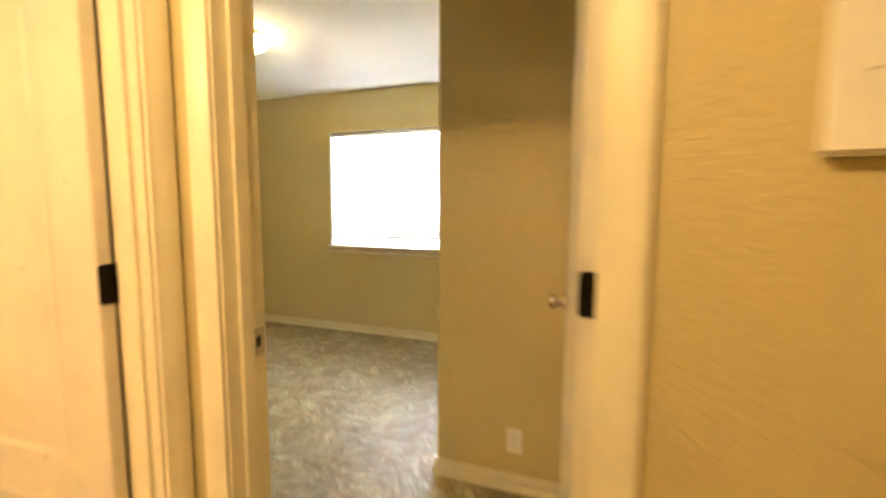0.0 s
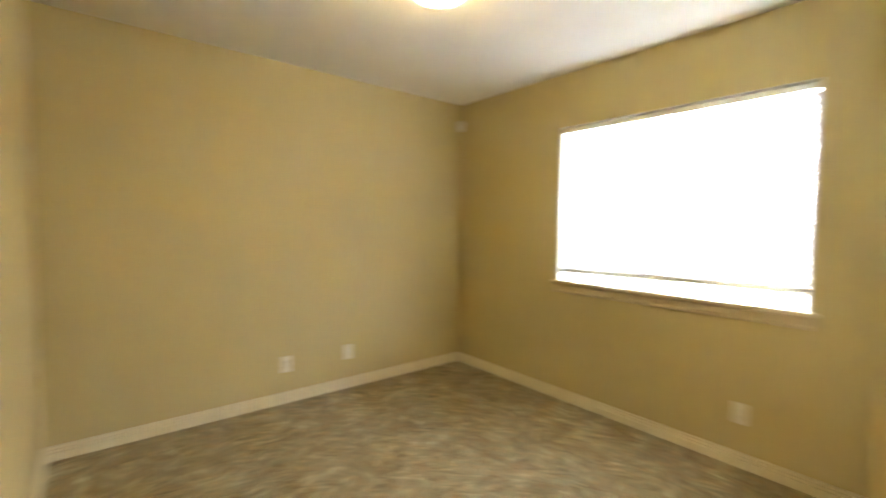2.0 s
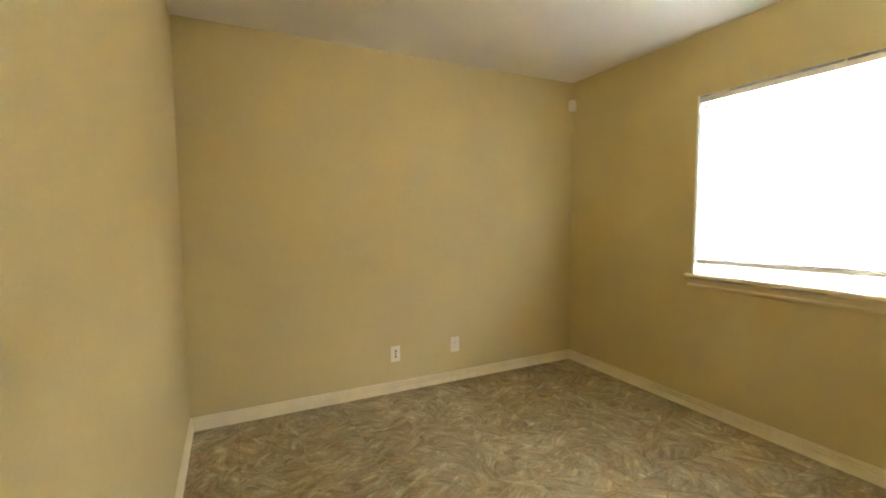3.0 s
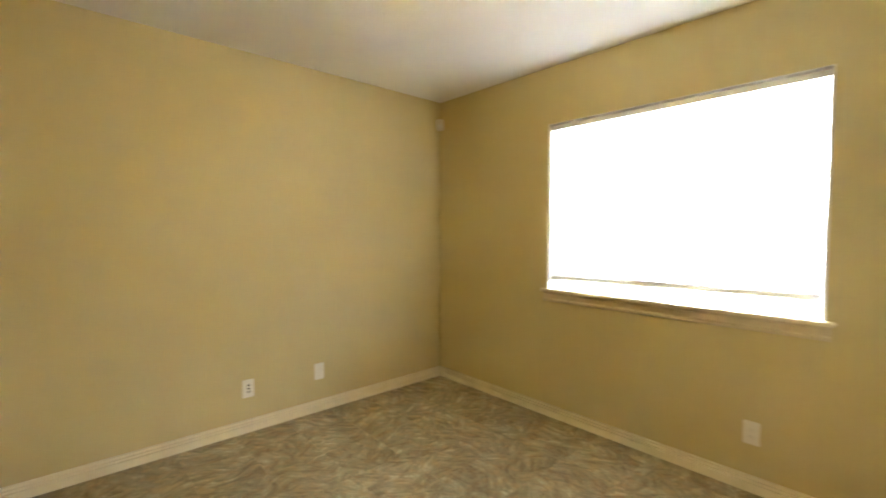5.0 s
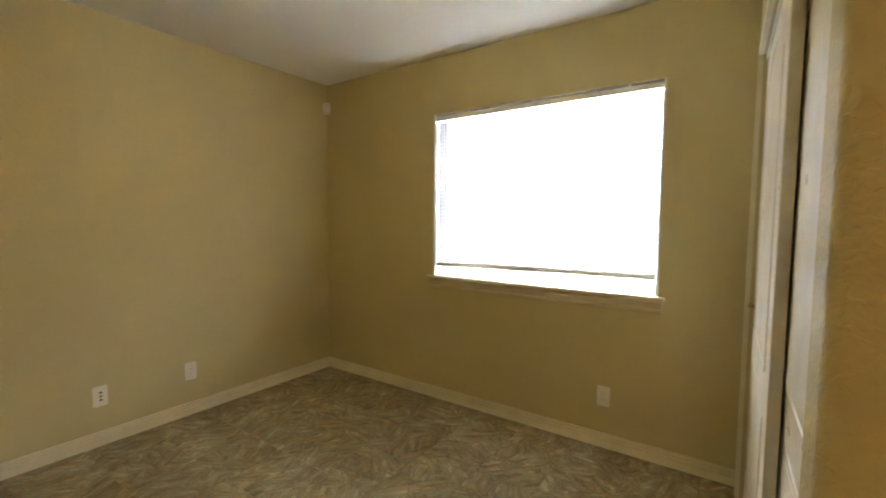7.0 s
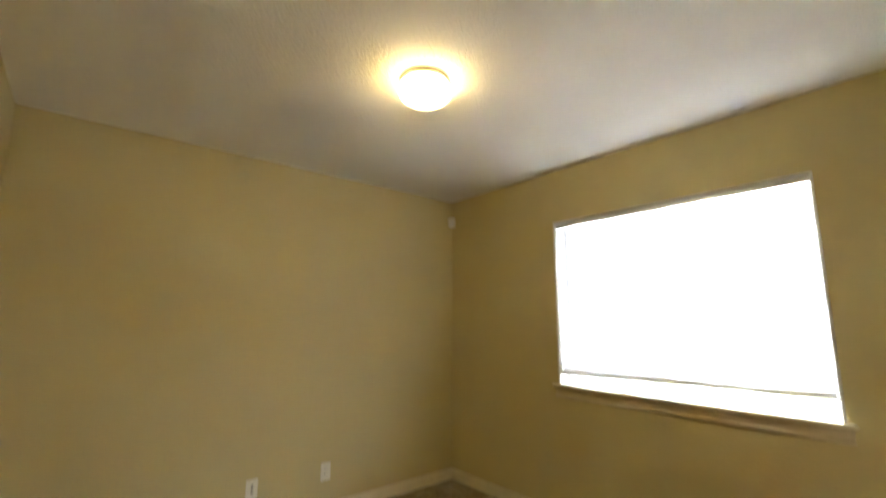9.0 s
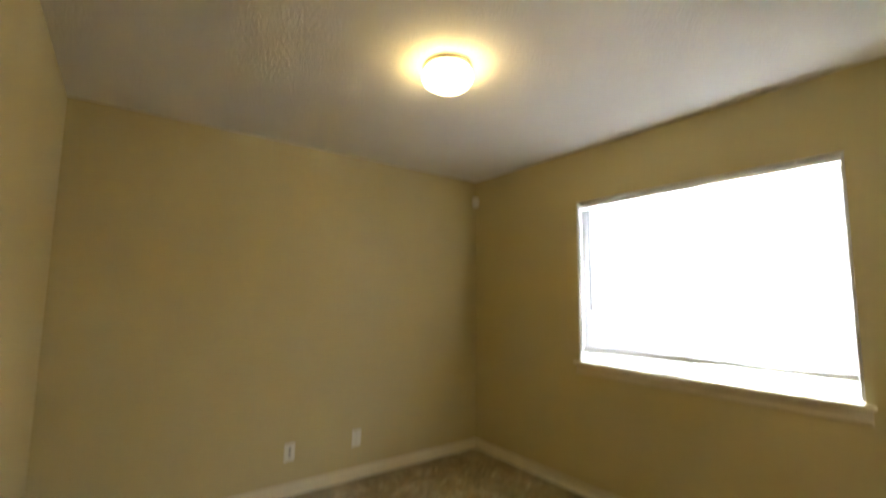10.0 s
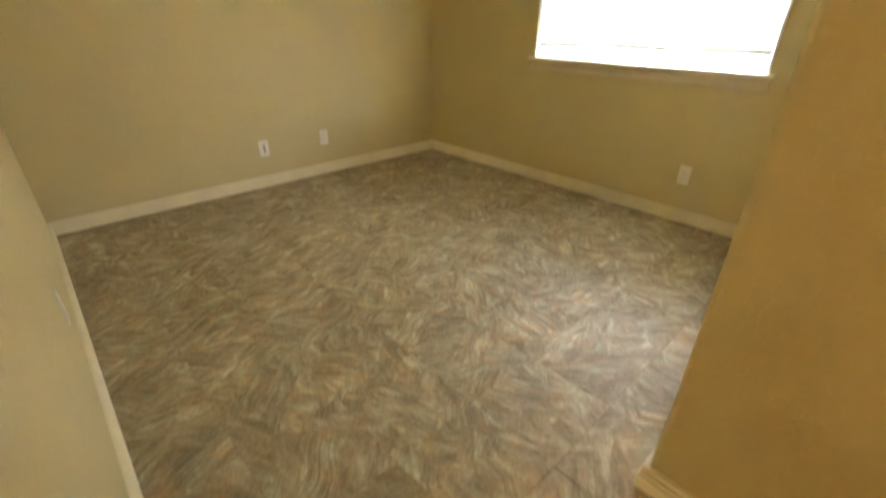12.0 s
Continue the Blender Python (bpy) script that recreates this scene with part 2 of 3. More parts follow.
def prism(points, z0, z1, bm=None):
    """An upright block over a plan outline."""
    bm = bm or bmesh.new()
    low = [bm.verts.new((x, y, z0)) for x, y in points]
    high = [bm.verts.new((x, y, z1)) for x, y in points]
    n = len(points)
    bm.faces.new(low)
    bm.faces.new(high)
    for i in range(n):
        bm.faces.new((low[i], low[(i + 1) % n], high[(i + 1) % n], high[i]))
    return bm


def lathe(profile, segments=32, m=Matrix()):
    """A turned shape: profile is (radius, height) from the bottom up."""
    bm = bmesh.new()
    rings = []
    for r, z in profile:
        if r < 1e-6:
            rings.append([bm.verts.new(m @ Vector((0, 0, z)))])
        else:
            rings.append([bm.verts.new(m @ Vector((r * math.cos(a), r * math.sin(a), z))) for a in (2 * math.pi * k / segments for k in range(segments))])
    for a, b in zip(rings, rings[1:]):
        for k in range(segments):
            j = (k + 1) % segments
            quad = (a[k % len(a)], a[j % len(a)], b[j % len(b)], b[k % len(b)])
            corners = list(dict.fromkeys(quad))
            if len(corners) > 2:
                bm.faces.new(corners)
    return bm


def sweep(profile, start, end, inward, miter0=0.0, miter1=0.0, up=Vector((0, 0, 1))):
    """A moulding of profile (out, up) from start to end; inward is the way it stands out. miter: run of the end cut for each metre out."""
    bm = bmesh.new()
    start, end, inward = Vector(start), Vector(end), Vector(inward)
    along = (end - start).normalized()
    a = [bm.verts.new(start + inward * o + up * u + along * (o * miter0)) for o, u in profile]
    b = [bm.verts.new(end + inward * o + up * u - along * (o * miter1)) for o, u in profile]
    n = len(profile)
    for i in range(n):
        bm.faces.new((a[i], a[(i + 1) % n], b[(i + 1) % n], b[i]))
    bm.faces.new(a)
    bm.faces.new(b)
    return bm


# ---- large structure ----
WT = 0.14
# window wall, with the opening through it
structure("wall_window", boxes((-0.12, 0, 0, WIN_X0, WT, CEIL), (WIN_X1, 0, 0, 3.95, WT, CEIL),
                               (WIN_X0, 0, 0, WIN_X1, WT, WIN_Z0), (WIN_X0, 0, WIN_Z1, WIN_X1, WT, CEIL)), WALL, "tan painted exterior wall with a wide window", "wall")
structure("wall_outlet", boxes((-0.12, SOUTH - 0.125, 0, 0, 0, CEIL)), WALL, "plain tan textured bedroom wall with two wall plates", "wall")
structure("wall_entrance", boxes((0, HALL_FACE, 0, DOOR_L - 0.02, SOUTH, CEIL), (DOOR_R + 0.02, HALL_FACE, 0, HALL_E, SOUTH, CEIL),
                                 (DOOR_L - 0.02, HALL_FACE, DOOR_H + 0.02, DOOR_R + 0.02, SOUTH, CEIL)), WALL, "tan textured wall with the bedroom doorway in it", "wall")
structure("wall_alcove", boxes((ALCOVE, SOUTH, 0, ALCOVE + 0.11, WT, CEIL)), WALL, "tan wall behind the open bedroom door", "wall")

# the closet front stands a little out of square with the room
CLOSET = Matrix.Translation((CX, CY, 0)) @ pose(0, 0, 0, 0, 0, 1.45)


def in_closet(ob):
    ob.matrix_world = CLOSET
    return ob


OPEN0, OPEN1, OPEN_H = 0.11, 1.80, 2.055   # closet opening along its front, from the corner
R = 0.022
arc = [(R - R * math.cos(a), R - R * math.sin(a)) for a in (math.pi / 2 * k / 8 for k in range(9))]
structure("wall_closet_end", prism([(0, OPEN0)] + arc + [(0.90, 0), (0.90, OPEN0)], 0, CEIL), WALL, "tan textured wall stub with a rounded corner", "wall", smooth=True).matrix_world = Matrix.Translation((CX, CY, 0))
in_closet(structure("wall_closet_front", boxes((0, OPEN1, 0, 0.11, 1.95, CEIL), (0, OPEN0, OPEN_H, 0.11, OPEN1, CEIL)), WALL, "tan wall round the closet opening", "wall"))
structure("closet_back", boxes((3.66, CY + 0.11, 0, 3.74, 0, CEIL)), WALL, "plain tan wall inside the closet", "wall")

# hall and the room beyond it
structure("wall_hall_west", boxes((HALL_W - 0.11, HALL_S, 0, HALL_W, -3.950, CEIL), (HALL_W - 0.11, -3.102, 0, HALL_W, HALL_FACE, CEIL),
                                  (HALL_W - 0.11, -3.950, DOOR_H + 0.02, HALL_W, -3.102, CEIL)), WALL, "tan hall wall with an open doorway", "wall")
structure("wall_hall_east", boxes((HALL_E, HALL_S, 0, HALL_E + 0.11, SOUTH, CEIL)), WALL, "plain tan hall wall", "wall")
structure("wall_hall_south", boxes((WEST_ROOM, HALL_S - 0.11, 0, HALL_E + 0.11, HALL_S, CEIL)), WALL, "plain tan wall at the end of the hall", "wall")
structure("wall_next_room", boxes((WEST_ROOM - 0.11, HALL_S - 0.11, 0, WEST_ROOM, HALL_FACE, CEIL)), WALL, "plain tan wall of the neighbouring room", "wall")
structure("wall_vanity", boxes((WEST_ROOM, -5.71, 0, HALL_W - 0.11, -5.60, CEIL)), WALL, "plain tan wall of the neighbouring room behind the lit bulbs", "wall")
structure("ceiling", boxes((-0.12, HALL_S - 0.11, CEIL, HALL_E + 0.11, WT, CEIL + 0.12)), CEILING, "white ceiling with a sprayed knockdown texture", "ceiling")

FLOOR = structure("floor", boxes((-0.12, HALL_S - 0.11, -0.12, HALL_E + 0.11, WT, FLOOR_Z - 0.004)), GROUT, "mottled brown vinyl tile floor with feathery strokes", "floor")
structure("ground", boxes((-400, WT + 0.01, -0.55, 400, 500, -0.45), (-400, -500, -0.55, 400, HALL_S - 0.2, -0.45)), LAWN, "dry lawn outside the window", "ground")

backdrop = structure("backdrop", boxes((-2.5, 2.6, -0.5, 6.5, 2.62, 4.0)), glowing("bright_outdoors", (0.86, 0.93, 1.0), OUTSIDE_GLOW), "pale bright outdoors beyond the window", "backdrop")

# ---- trim ----
BASE = [(0, 0), (0.017, 0), (0.017, 0.041), (0.015, 0.043), (0.003, 0.0435), (0.003, 0.0510), (0.015, 0.0515), (0.016, 0.053), (0.016, 0.059), (0.014, 0.061), (0.002, 0.0615), (0.002, 0.0685), (0.012, 0.069), (0.013, 0.071), (0.013, 0.077), (0.010, 0.080), (0, 0.080)]
for label, a, b, n, m0, m1 in (
        ("along the outlet wall", (0, SOUTH, FLOOR_Z), (0, 0, FLOOR_Z), (1, 0, 0), 1, 1),
        ("under the window", (0, 0, FLOOR_Z), (2.944, 0, FLOOR_Z), (0, -1, 0), 1, 0),
        ("beside the entrance", (0, SOUTH, FLOOR_Z), (DOOR_L - 0.075, SOUTH, FLOOR_Z), (0, 1, 0), 1, 0),
        ("on the wall stub", (CX, CY, FLOOR_Z), (ALCOVE, CY, FLOOR_Z), (0, -1, 0), -1, 1),
        ("round the rounded wall corner", (CX, CY, FLOOR_Z), (CX, CY + OPEN0 - 0.002, FLOOR_Z), (-1, 0, 0), -1, 0),
        ("behind the open door", (ALCOVE, CY, FLOOR_Z), (ALCOVE, SOUTH, FLOOR_Z), (-1, 0, 0), 1, 1),
        ("in the hall", (DOOR_R + 0.075, HALL_FACE, FLOOR_Z), (HALL_E, HALL_FACE, FLOOR_Z), (0, -1, 0), 0, 1),
        ("along the hall end", (HALL_E, HALL_FACE, FLOOR_Z), (HALL_E, HALL_S, FLOOR_Z), (-1, 0, 0), 1, 0)):
    structure("baseboard", sweep(BASE, a, b, n, m0, m1), TRIM, "stepped cream painted baseboard " + label, "baseboard")

CASE = [(0, 0), (0.009, 0), (0.011, 0.006), (0.011, 0.014), (0.014, 0.022), (0.0165, 0.034), (0.0175, 0.046), (0.0165, 0.055), (0.012, 0.058), (0, 0.058)]


def casing(name, lo, hi, height, plane, out, along, label):
    """Three mouldings round an opening: along is the axis of its width, plane the wall face."""
    def at(s, z):
        return (s, plane, z) if along == "x" else (plane, s, z)
    way = Vector((1, 0, 0)) if along == "x" else Vector((0, 1, 0))
    for a, b, up in ((at(lo, 0), at(lo, height), -way), (at(hi, 0), at(hi, height), way)):
        bm = bmesh.new()
        start, end, out_v = Vector(a), Vector(b), Vector(out)
        low = [bm.verts.new(start + out_v * o + up * u) for o, u in CASE]
        high = [bm.verts.new(end + out_v * o + up * u + Vector((0, 0, u))) for o, u in CASE]
        for i in range(len(CASE)):
            bm.faces.new((low[i], low[(i + 1) % len(CASE)], high[(i + 1) % len(CASE)], high[i]))
        bm.faces.new(low)
        bm.faces.new(high)
        structure(name, bm, TRIM, label, "trim", smooth=True)
    bm = bmesh.new()
    left = [bm.verts.new(Vector(at(lo, height)) + Vector(out) * o + Vector((0, 0, u)) - way * u) for o, u in CASE]
    right = [bm.verts.new(Vector(at(hi, height)) + Vector(out) * o + Vector((0, 0, u)) + way * u) for o, u in CASE]
    for i in range(len(CASE)):
        bm.faces.new((left[i], left[(i + 1) % len(CASE)], right[(i + 1) % len(CASE)], right[i]))
    bm.faces.new(left)
    bm.faces.new(right)
    structure(name, bm, TRIM, label, "trim", smooth=True)


casing("trim_door", DOOR_L - 0.006, DOOR_R + 0.006, DOOR_H + 0.006, HALL_FACE, (0, -1, 0), "x", "cream moulded casing round the bedroom doorway")
casing("trim_door", DOOR_L - 0.006, DOOR_R + 0.006, DOOR_H + 0.006, SOUTH, (0, 1, 0), "x", "cream moulded casing on the bedroom side")
casing("trim_door", -3.930 - 0.006, -3.122 + 0.006, DOOR_H + 0.006, HALL_W, (1, 0, 0), "y", "cream moulded casing round the neighbouring doorway")


def door_frame(name, lo, hi, height, face0, face1, stop, along, label):
    """Jambs, head and door stops that line an opening."""
    rows = [(lo - 0.02, face0, 0, lo, face1, height + 0.02), (hi, face0, 0, hi + 0.02, face1, height + 0.02), (lo, face0, height, hi, face1, height + 0.02),
            (lo, stop, 0, lo + 0.011, stop + 0.035, height - 0.011), (hi - 0.011, stop, 0, hi, stop + 0.035, height - 0.011), (lo, stop, height - 0.011, hi, stop + 0.035, height)]
    if along == "y":
        rows = [(b, a, z0, d, c, z1) for a, b, z0, c, d, z1 in rows]
    return structure(name, boxes(*rows), TRIM, label, "door frame")


door_frame("door_1", DOOR_L, DOOR_R, DOOR_H, HALL_FACE + 0.001, SOUTH - 0.001, SOUTH - 0.080, "x", "cream painted bedroom door frame with stops")
door_frame("door_2", -3.930, -3.122, DOOR_H, HALL_W - 0.109, HALL_W - 0.001, HALL_W - 0.066, "y", "cream painted frame of the neighbouring doorway")


# ---- doors ----
def moulded_panel(bm, x0, x1, z0, z1, y, out, arch=0.0):
    """A raised panel with a sunk ogee border on a door face; the top may be arched."""
    def outline(inset, steps=14):
        pts = [(x0 + inset, z0 + inset), (x1 - inset, z0 + inset)]
        if arch:
            for k in range(steps + 1):
                s = k / steps
                x = x1 - inset + (x0 + 2 * inset - x1) * s
                pts.append((x, z1 - inset - arch + arch * math.sin(math.pi * s) ** 0.8))
        else:
            pts += [(x1 - inset, z1 - inset), (x0 + inset, z1 - inset)]
        return pts
    loops = []
    for inset, depth in ((0, 0.0004), (0.004, 0.0035), (0.012, -0.004), (0.024, -0.004), (0.040, 0.0015)):
        loops.append([bm.verts.new((x, y + out * depth, z)) for x, z in outline(inset)])
    for a, b in zip(loops, loops[1:]):
        for i in range(len(a)):
            j = (i + 1) % len(a)
            bm.faces.new((a[i], a[j], b[j], b[i]))
    bm.faces.new(loops[-1])


def door_leaf(width, height, thick, panels, both=True):
    """A leaf from x = 0 to -width, thick towards -y, with panels (x0, x1, z0, z1, arch) in fractions of it."""
    bm = bmesh.new()
    box(bm, -width, -thick, 0, 0, 0, height, bevel=0.002)
    for x0, x1, z0, z1, arch in panels:
        moulded_panel(bm, -x1, -x0, z0, z1, -thick, -1, arch)
        if both:
            moulded_panel(bm, -x1, -x0, z0, z1, 0, 1, arch)
    return bm


def hinge_plate(parent, z, thick):
    bm = bmesh.new()
    w, h, r = 0.033, 0.089, 0.009
    outline = []
    for cx, cz, a0 in ((w - r, h / 2 - r, 0), (0.001, h / 2 - 0.001, 90), (0.001, -h / 2 + 0.001, 180), (w - r, -h / 2 + r, 270)):
        rr = r if cx > 0.01 else 0.001
        outline += [(cx + rr * math.cos(radians(a0 + 15 * k)), cz + rr * math.sin(radians(a0 + 15 * k))) for k in range(7)]
    a = [bm.verts.new((0.0002, -x - 0.001, z + s)) for x, s in outline]
    b = [bm.verts.new((0.0024, -x - 0.001, z + s)) for x, s in outline]
    bm.faces.new(a)
    bm.faces.new(b)
    for i in range(len(a)):
        j = (i + 1) % len(a)
        bm.faces.new((a[i], a[j], b[j], b[i]))
    hinge = part("hinge", bm, BLACK, parent, "black door hinge")
    part("barrel", lathe([(0, z - 0.045), (0.0055, z - 0.045), (0.0055, z + 0.045), (0, z + 0.045)], 12, Matrix.Translation((0.004, 0.004, 0))), BLACK, hinge, smooth=True)


def knob(parent, x, y, z, out):
    """A round knob with its rose, standing out along y."""
    turn = Matrix.Translation((x, y, z)) @ pose(0, 0, 0, -90 * out, 0, 0)
    handle = part("door_knob", lathe([(0, 0), (0.033, 0), (0.033, 0.004), (0.029, 0.010), (0.016, 0.012), (0.012, 0.016), (0.011, 0.024), (0.014, 0.029), (0.022, 0.034), (0.0265, 0.040), (0.0270, 0.047), (0.0245, 0.054), (0.017, 0.059), (0.008, 0.061), (0, 0.061)], 28, turn), NICKEL, parent, "satin nickel door knob", smooth=True)
    return handle


PANELS = [(0.125, 0.635, 0.20, 0.58, 0), (0.125, 0.635, 0.70, 1.88, 0.07)]
open_door = thing("bedroom_door", pose(DOOR_R - 0.009, SOUTH + 0.026, FLOOR_Z + 0.010, 0, 0, -84.6), "cream moulded panel door standing open into the bedroom", "door")
leaf = part("door_leaf", door_leaf(0.770, 1.988, 0.035, PANELS), DOOR, open_door)
for hz in (0.18, 1.120, 1.80):
    hinge_plate(open_door, hz, 0.035)
knob(open_door, -0.705, -0.035, 0.949, -1)
knob(open_door, -0.705, 0.0, 0.949, 1)
part("latch_plate", boxes((-0.7715, -0.030, 0.919, -0.7698, -0.005, 0.979)), NICKEL, open_door, "satin nickel latch plate")

side_door = thing("hall_door", pose(HALL_W - 0.114, -3.125, FLOOR_Z + 0.010, 0, 0, 4.0), "cream moulded panel door standing open beside the bedroom", "door")
part("door_leaf", door_leaf(0.76, 1.988, 0.035, PANELS), DOOR, side_door)
for hz in (0.18, 1.112, 1.80):
    hinge_plate(side_door, hz, 0.035)
knob(side_door, -0.70, -0.035, 0.949, -1)

strike = thing("strike_plate", pose(DOOR_L, SOUTH - 0.024, 1.010), "satin nickel strike plate on the bedroom door jamb", "strike plate")
bm = bmesh.new()
for row in ((0.0002, -0.016, -0.035, 0.0022, -0.008, 0.035), (0.0002, 0.008, -0.035, 0.0022, 0.022, 0.035), (0.0002, -0.008, -0.035, 0.0022, 0.008, -0.013), (0.0002, -0.008, 0.013, 0.0022, 0.008, 0.035)):
    box(bm, *row)
part("plate", bm, NICKEL, strike)
# the hole's shade is a flat dark patch on the jamb
part("latch_hole", boxes((0.0001, -0.008, -0.013, 0.0008, 0.008, 0.013)), DARK, strike, "flat dark patch for the shade in the latch hole")
for sz in (-0.025, 0.025):
    part("screw", lathe([(0, 0), (0.004, 0), (0.003, 0.0008), (0, 0.001)], 12, Matrix.Translation((0.0022, 0, sz)) @ pose(0, 0, 0, 0, 90, 0)), NICKEL, strike, smooth=True)

# closet: two sliding panel doors on two tracks, in the closet's own frame (x into the closet, y along the front)
BYPASS = [(0.20, 0.69, 0), (0.825, 1.89, 0.10)]


def sliding_door(y_near, x_face, width, label):
    door = thing("closet_door", CLOSET @ pose(x_face + 0.032, y_near, FLOOR_Z + 0.008, 0, 0, -90), label, "sliding door", "closet doors")
    part("door_leaf", door_leaf(width, 1.975, 0.032, [(0.12, width - 0.12, z0, z1, arch) for z0, z1, arch in BYPASS], both=False), DOOR, door)
    return door


front = sliding_door(OPEN1 - 0.895, 0.026, 0.88, "cream arched-panel sliding closet door on the front track")
pull = part("finger_pull", lathe([(0, 0.0), (0.008, 0.0), (0.007, 0.008), (0.011, 0.013), (0.012, 0.018), (0.009, 0.022), (0, 0.023)], 20, Matrix.Translation((-0.855, -0.032, 0.907)) @ pose(0, 0, 0, 90, 0, 0)), NICKEL, front, "small nickel pull", smooth=True)
sliding_door(OPEN0 + 0.01, 0.066, 1.00, "cream arched-panel sliding closet door on the rear track")
in_closet(structure("trim_closet", boxes((-0.008, OPEN1 - 0.002, 0, 0.010, OPEN1 + 0.018, OPEN_H + 0.035), (-0.008, OPEN0 + 0.02, OPEN_H - 0.002, 0.010, OPEN1 - 0.002, OPEN_H + 0.035)), TRIM, "cream painted strip round the closet opening", "trim"))
in_closet(structure("closet_track", boxes((0.019, OPEN0, OPEN_H - 0.030, 0.023, OPEN1 - 0.014, OPEN_H - 0.013), (0.060, OPEN0, OPEN_H - 0.026, 0.063, OPEN1 - 0.014, OPEN_H - 0.013), (0.019, OPEN0, OPEN_H - 0.0145, 0.115, OPEN1 - 0.014, OPEN_H - 0.0125)), FRAME, "white metal sliding door track", "track"))

# ---- window ----
WC = (WIN_X0 + WIN_X1) / 2
LW = 0.012
structure("window_liner", boxes((WIN_X0, -0.003, WIN_Z0, WIN_X0 + LW, 0.085, WIN_Z1), (WIN_X1 - LW, -0.003, WIN_Z0, WIN_X1, 0.085, WIN_Z1),
                                (WIN_X0 + LW, 0.0, WIN_Z1 - 0.004, WIN_X1 - LW, 0.085, WIN_Z1), bevel=0.001), FRAME, "white painted boards lining the window opening", "window liner")
window = tagged(new("window_1"), "white vinyl sliding window behind closed mini blinds", "window", "", "structure")
window.location = (WC, 0.10, 0)


def window_part(name, rows, mat, parent, label="", bevel=0.002):
    return part(name, boxes(*[(a - WC, b - 0.10, c, d - WC, e - 0.10, f) for a, b, c, d, e, f in rows], bevel=bevel), mat, parent, label)


window_part("window_frame", [(WIN_X0, 0.085, WIN_Z0, WIN_X0 + 0.035, 0.135, WIN_Z1), (WIN_X1 - 0.035, 0.085, WIN_Z0, WIN_X1, 0.135, WIN_Z1),
                             (WIN_X0 + 0.035, 0.085, WIN_Z0, WIN_X1 - 0.035, 0.135, WIN_Z0 + 0.034), (WIN_X0 + 0.035, 0.085, WIN_Z1 - 0.062, WIN_X1 - 0.035, 0.135, WIN_Z1)], FRAME, window)
SX = WC + 0.01
sash = window_part("sliding_sash", [(WIN_X0 + 0.036, 0.092, WIN_Z0 + 0.036, WIN_X0 + 0.070, 0.112, WIN_Z1 - 0.063), (SX - 0.040, 0.092, WIN_Z0 + 0.036, SX, 0.112, WIN_Z1 - 0.063),
                                    (WIN_X0 + 0.070, 0.092, WIN_Z0 + 0.036, SX - 0.040, 0.112, WIN_Z0 + 0.078), (WIN_X0 + 0.070, 0.092, WIN_Z1 - 0.092, SX - 0.040, 0.112, WIN_Z1 - 0.063)], FRAME, window)
window_part("pane", [(WIN_X0 + 0.068, 0.100, WIN_Z0 + 0.076, SX - 0.038, 0.104, WIN_Z1 - 0.090)], GLASS, sash, bevel=0).visible_shadow = False
window_part("latch", [(SX - 0.034, 0.076, WIN_Z0 + 0.040, SX - 0.010, 0.0918, WIN_Z0 + 0.082)], FRAME, sash, "small white sash latch")
window_part("meeting_rail", [(SX + 0.002, 0.114, WIN_Z0 + 0.0345, SX + 0.030, 0.132, WIN_Z1 - 0.063)], FRAME, window)
window_part("fixed_rail", [(SX + 0.031, 0.116, WIN_Z0 + 0.0345, WIN_X1 - 0.036, 0.130, WIN_Z0 + 0.060)], FRAME, window)
window_part("pane", [(SX + 0.030, 0.121, WIN_Z0 + 0.058, WIN_X1 - 0.035, 0.125, WIN_Z1 - 0.062)], GLASS, window, bevel=0).visible_shadow = False
window_part("insect_screen", [(WIN_X0 + 0.036, 0.1365, WIN_Z0 + 0.034, SX, 0.1375, WIN_Z1 - 0.036)], SCREEN, window, "grey insect screen", bevel=0)

sill = tagged(new("window_sill"), "cream painted window stool with a moulded apron", "window sill", "", "structure")
sill.location = (WC, 0, WIN_Z0)
bm = bmesh.new()
box(bm, WIN_X0 - 0.036 - WC, -0.036, -0.020, WIN_X1 + 0.036 - WC, -0.0005, 0.0005, bevel=0.006, segments=3)
part("stool_nose", bm, TRIM, sill, smooth=True)
part("stool", boxes((WIN_X0 + 0.0005 - WC, -0.0004, 0.0002, WIN_X1 - 0.0005 - WC, 0.0845, 0.0012)), FRAME, sill, "white stool inside the opening")
APRON = [(0, -0.0205), (0.018, -0.0205), (0.018, -0.027), (0.0075, -0.033), (0.006, -0.062), (0.008, -0.068), (0.0155, -0.071), (0.017, -0.081), (0.012, -0.088), (0, -0.088)]
part("apron", sweep(APRON, (WIN_X0 - 0.020 - WC, 0, 0), (WIN_X1 + 0.020 - WC, 0, 0), (0, -1, 0)), APRON_TAN, sill, "tan apron moulding")

# ---- blind ----
blind = thing("window_blind", pose(WC, 0.035, 0), "white vinyl mini blind lowered and closed over the window", "blind")
BX0, BX1 = WIN_X0 + LW + 0.006 - WC, WIN_X1 - LW - 0.006 - WC
TOP, RAIL = WIN_Z1 - 0.015, 1.022
part("headrail", boxes((BX0 - 0.004, -0.028, TOP - 0.030, BX1 + 0.004, 0.042, TOP), bevel=0.002), FRAME, blind, "white metal headrail")
PITCH = 0.0245
count = int((TOP - 0.060 - RAIL) / PITCH) + 1


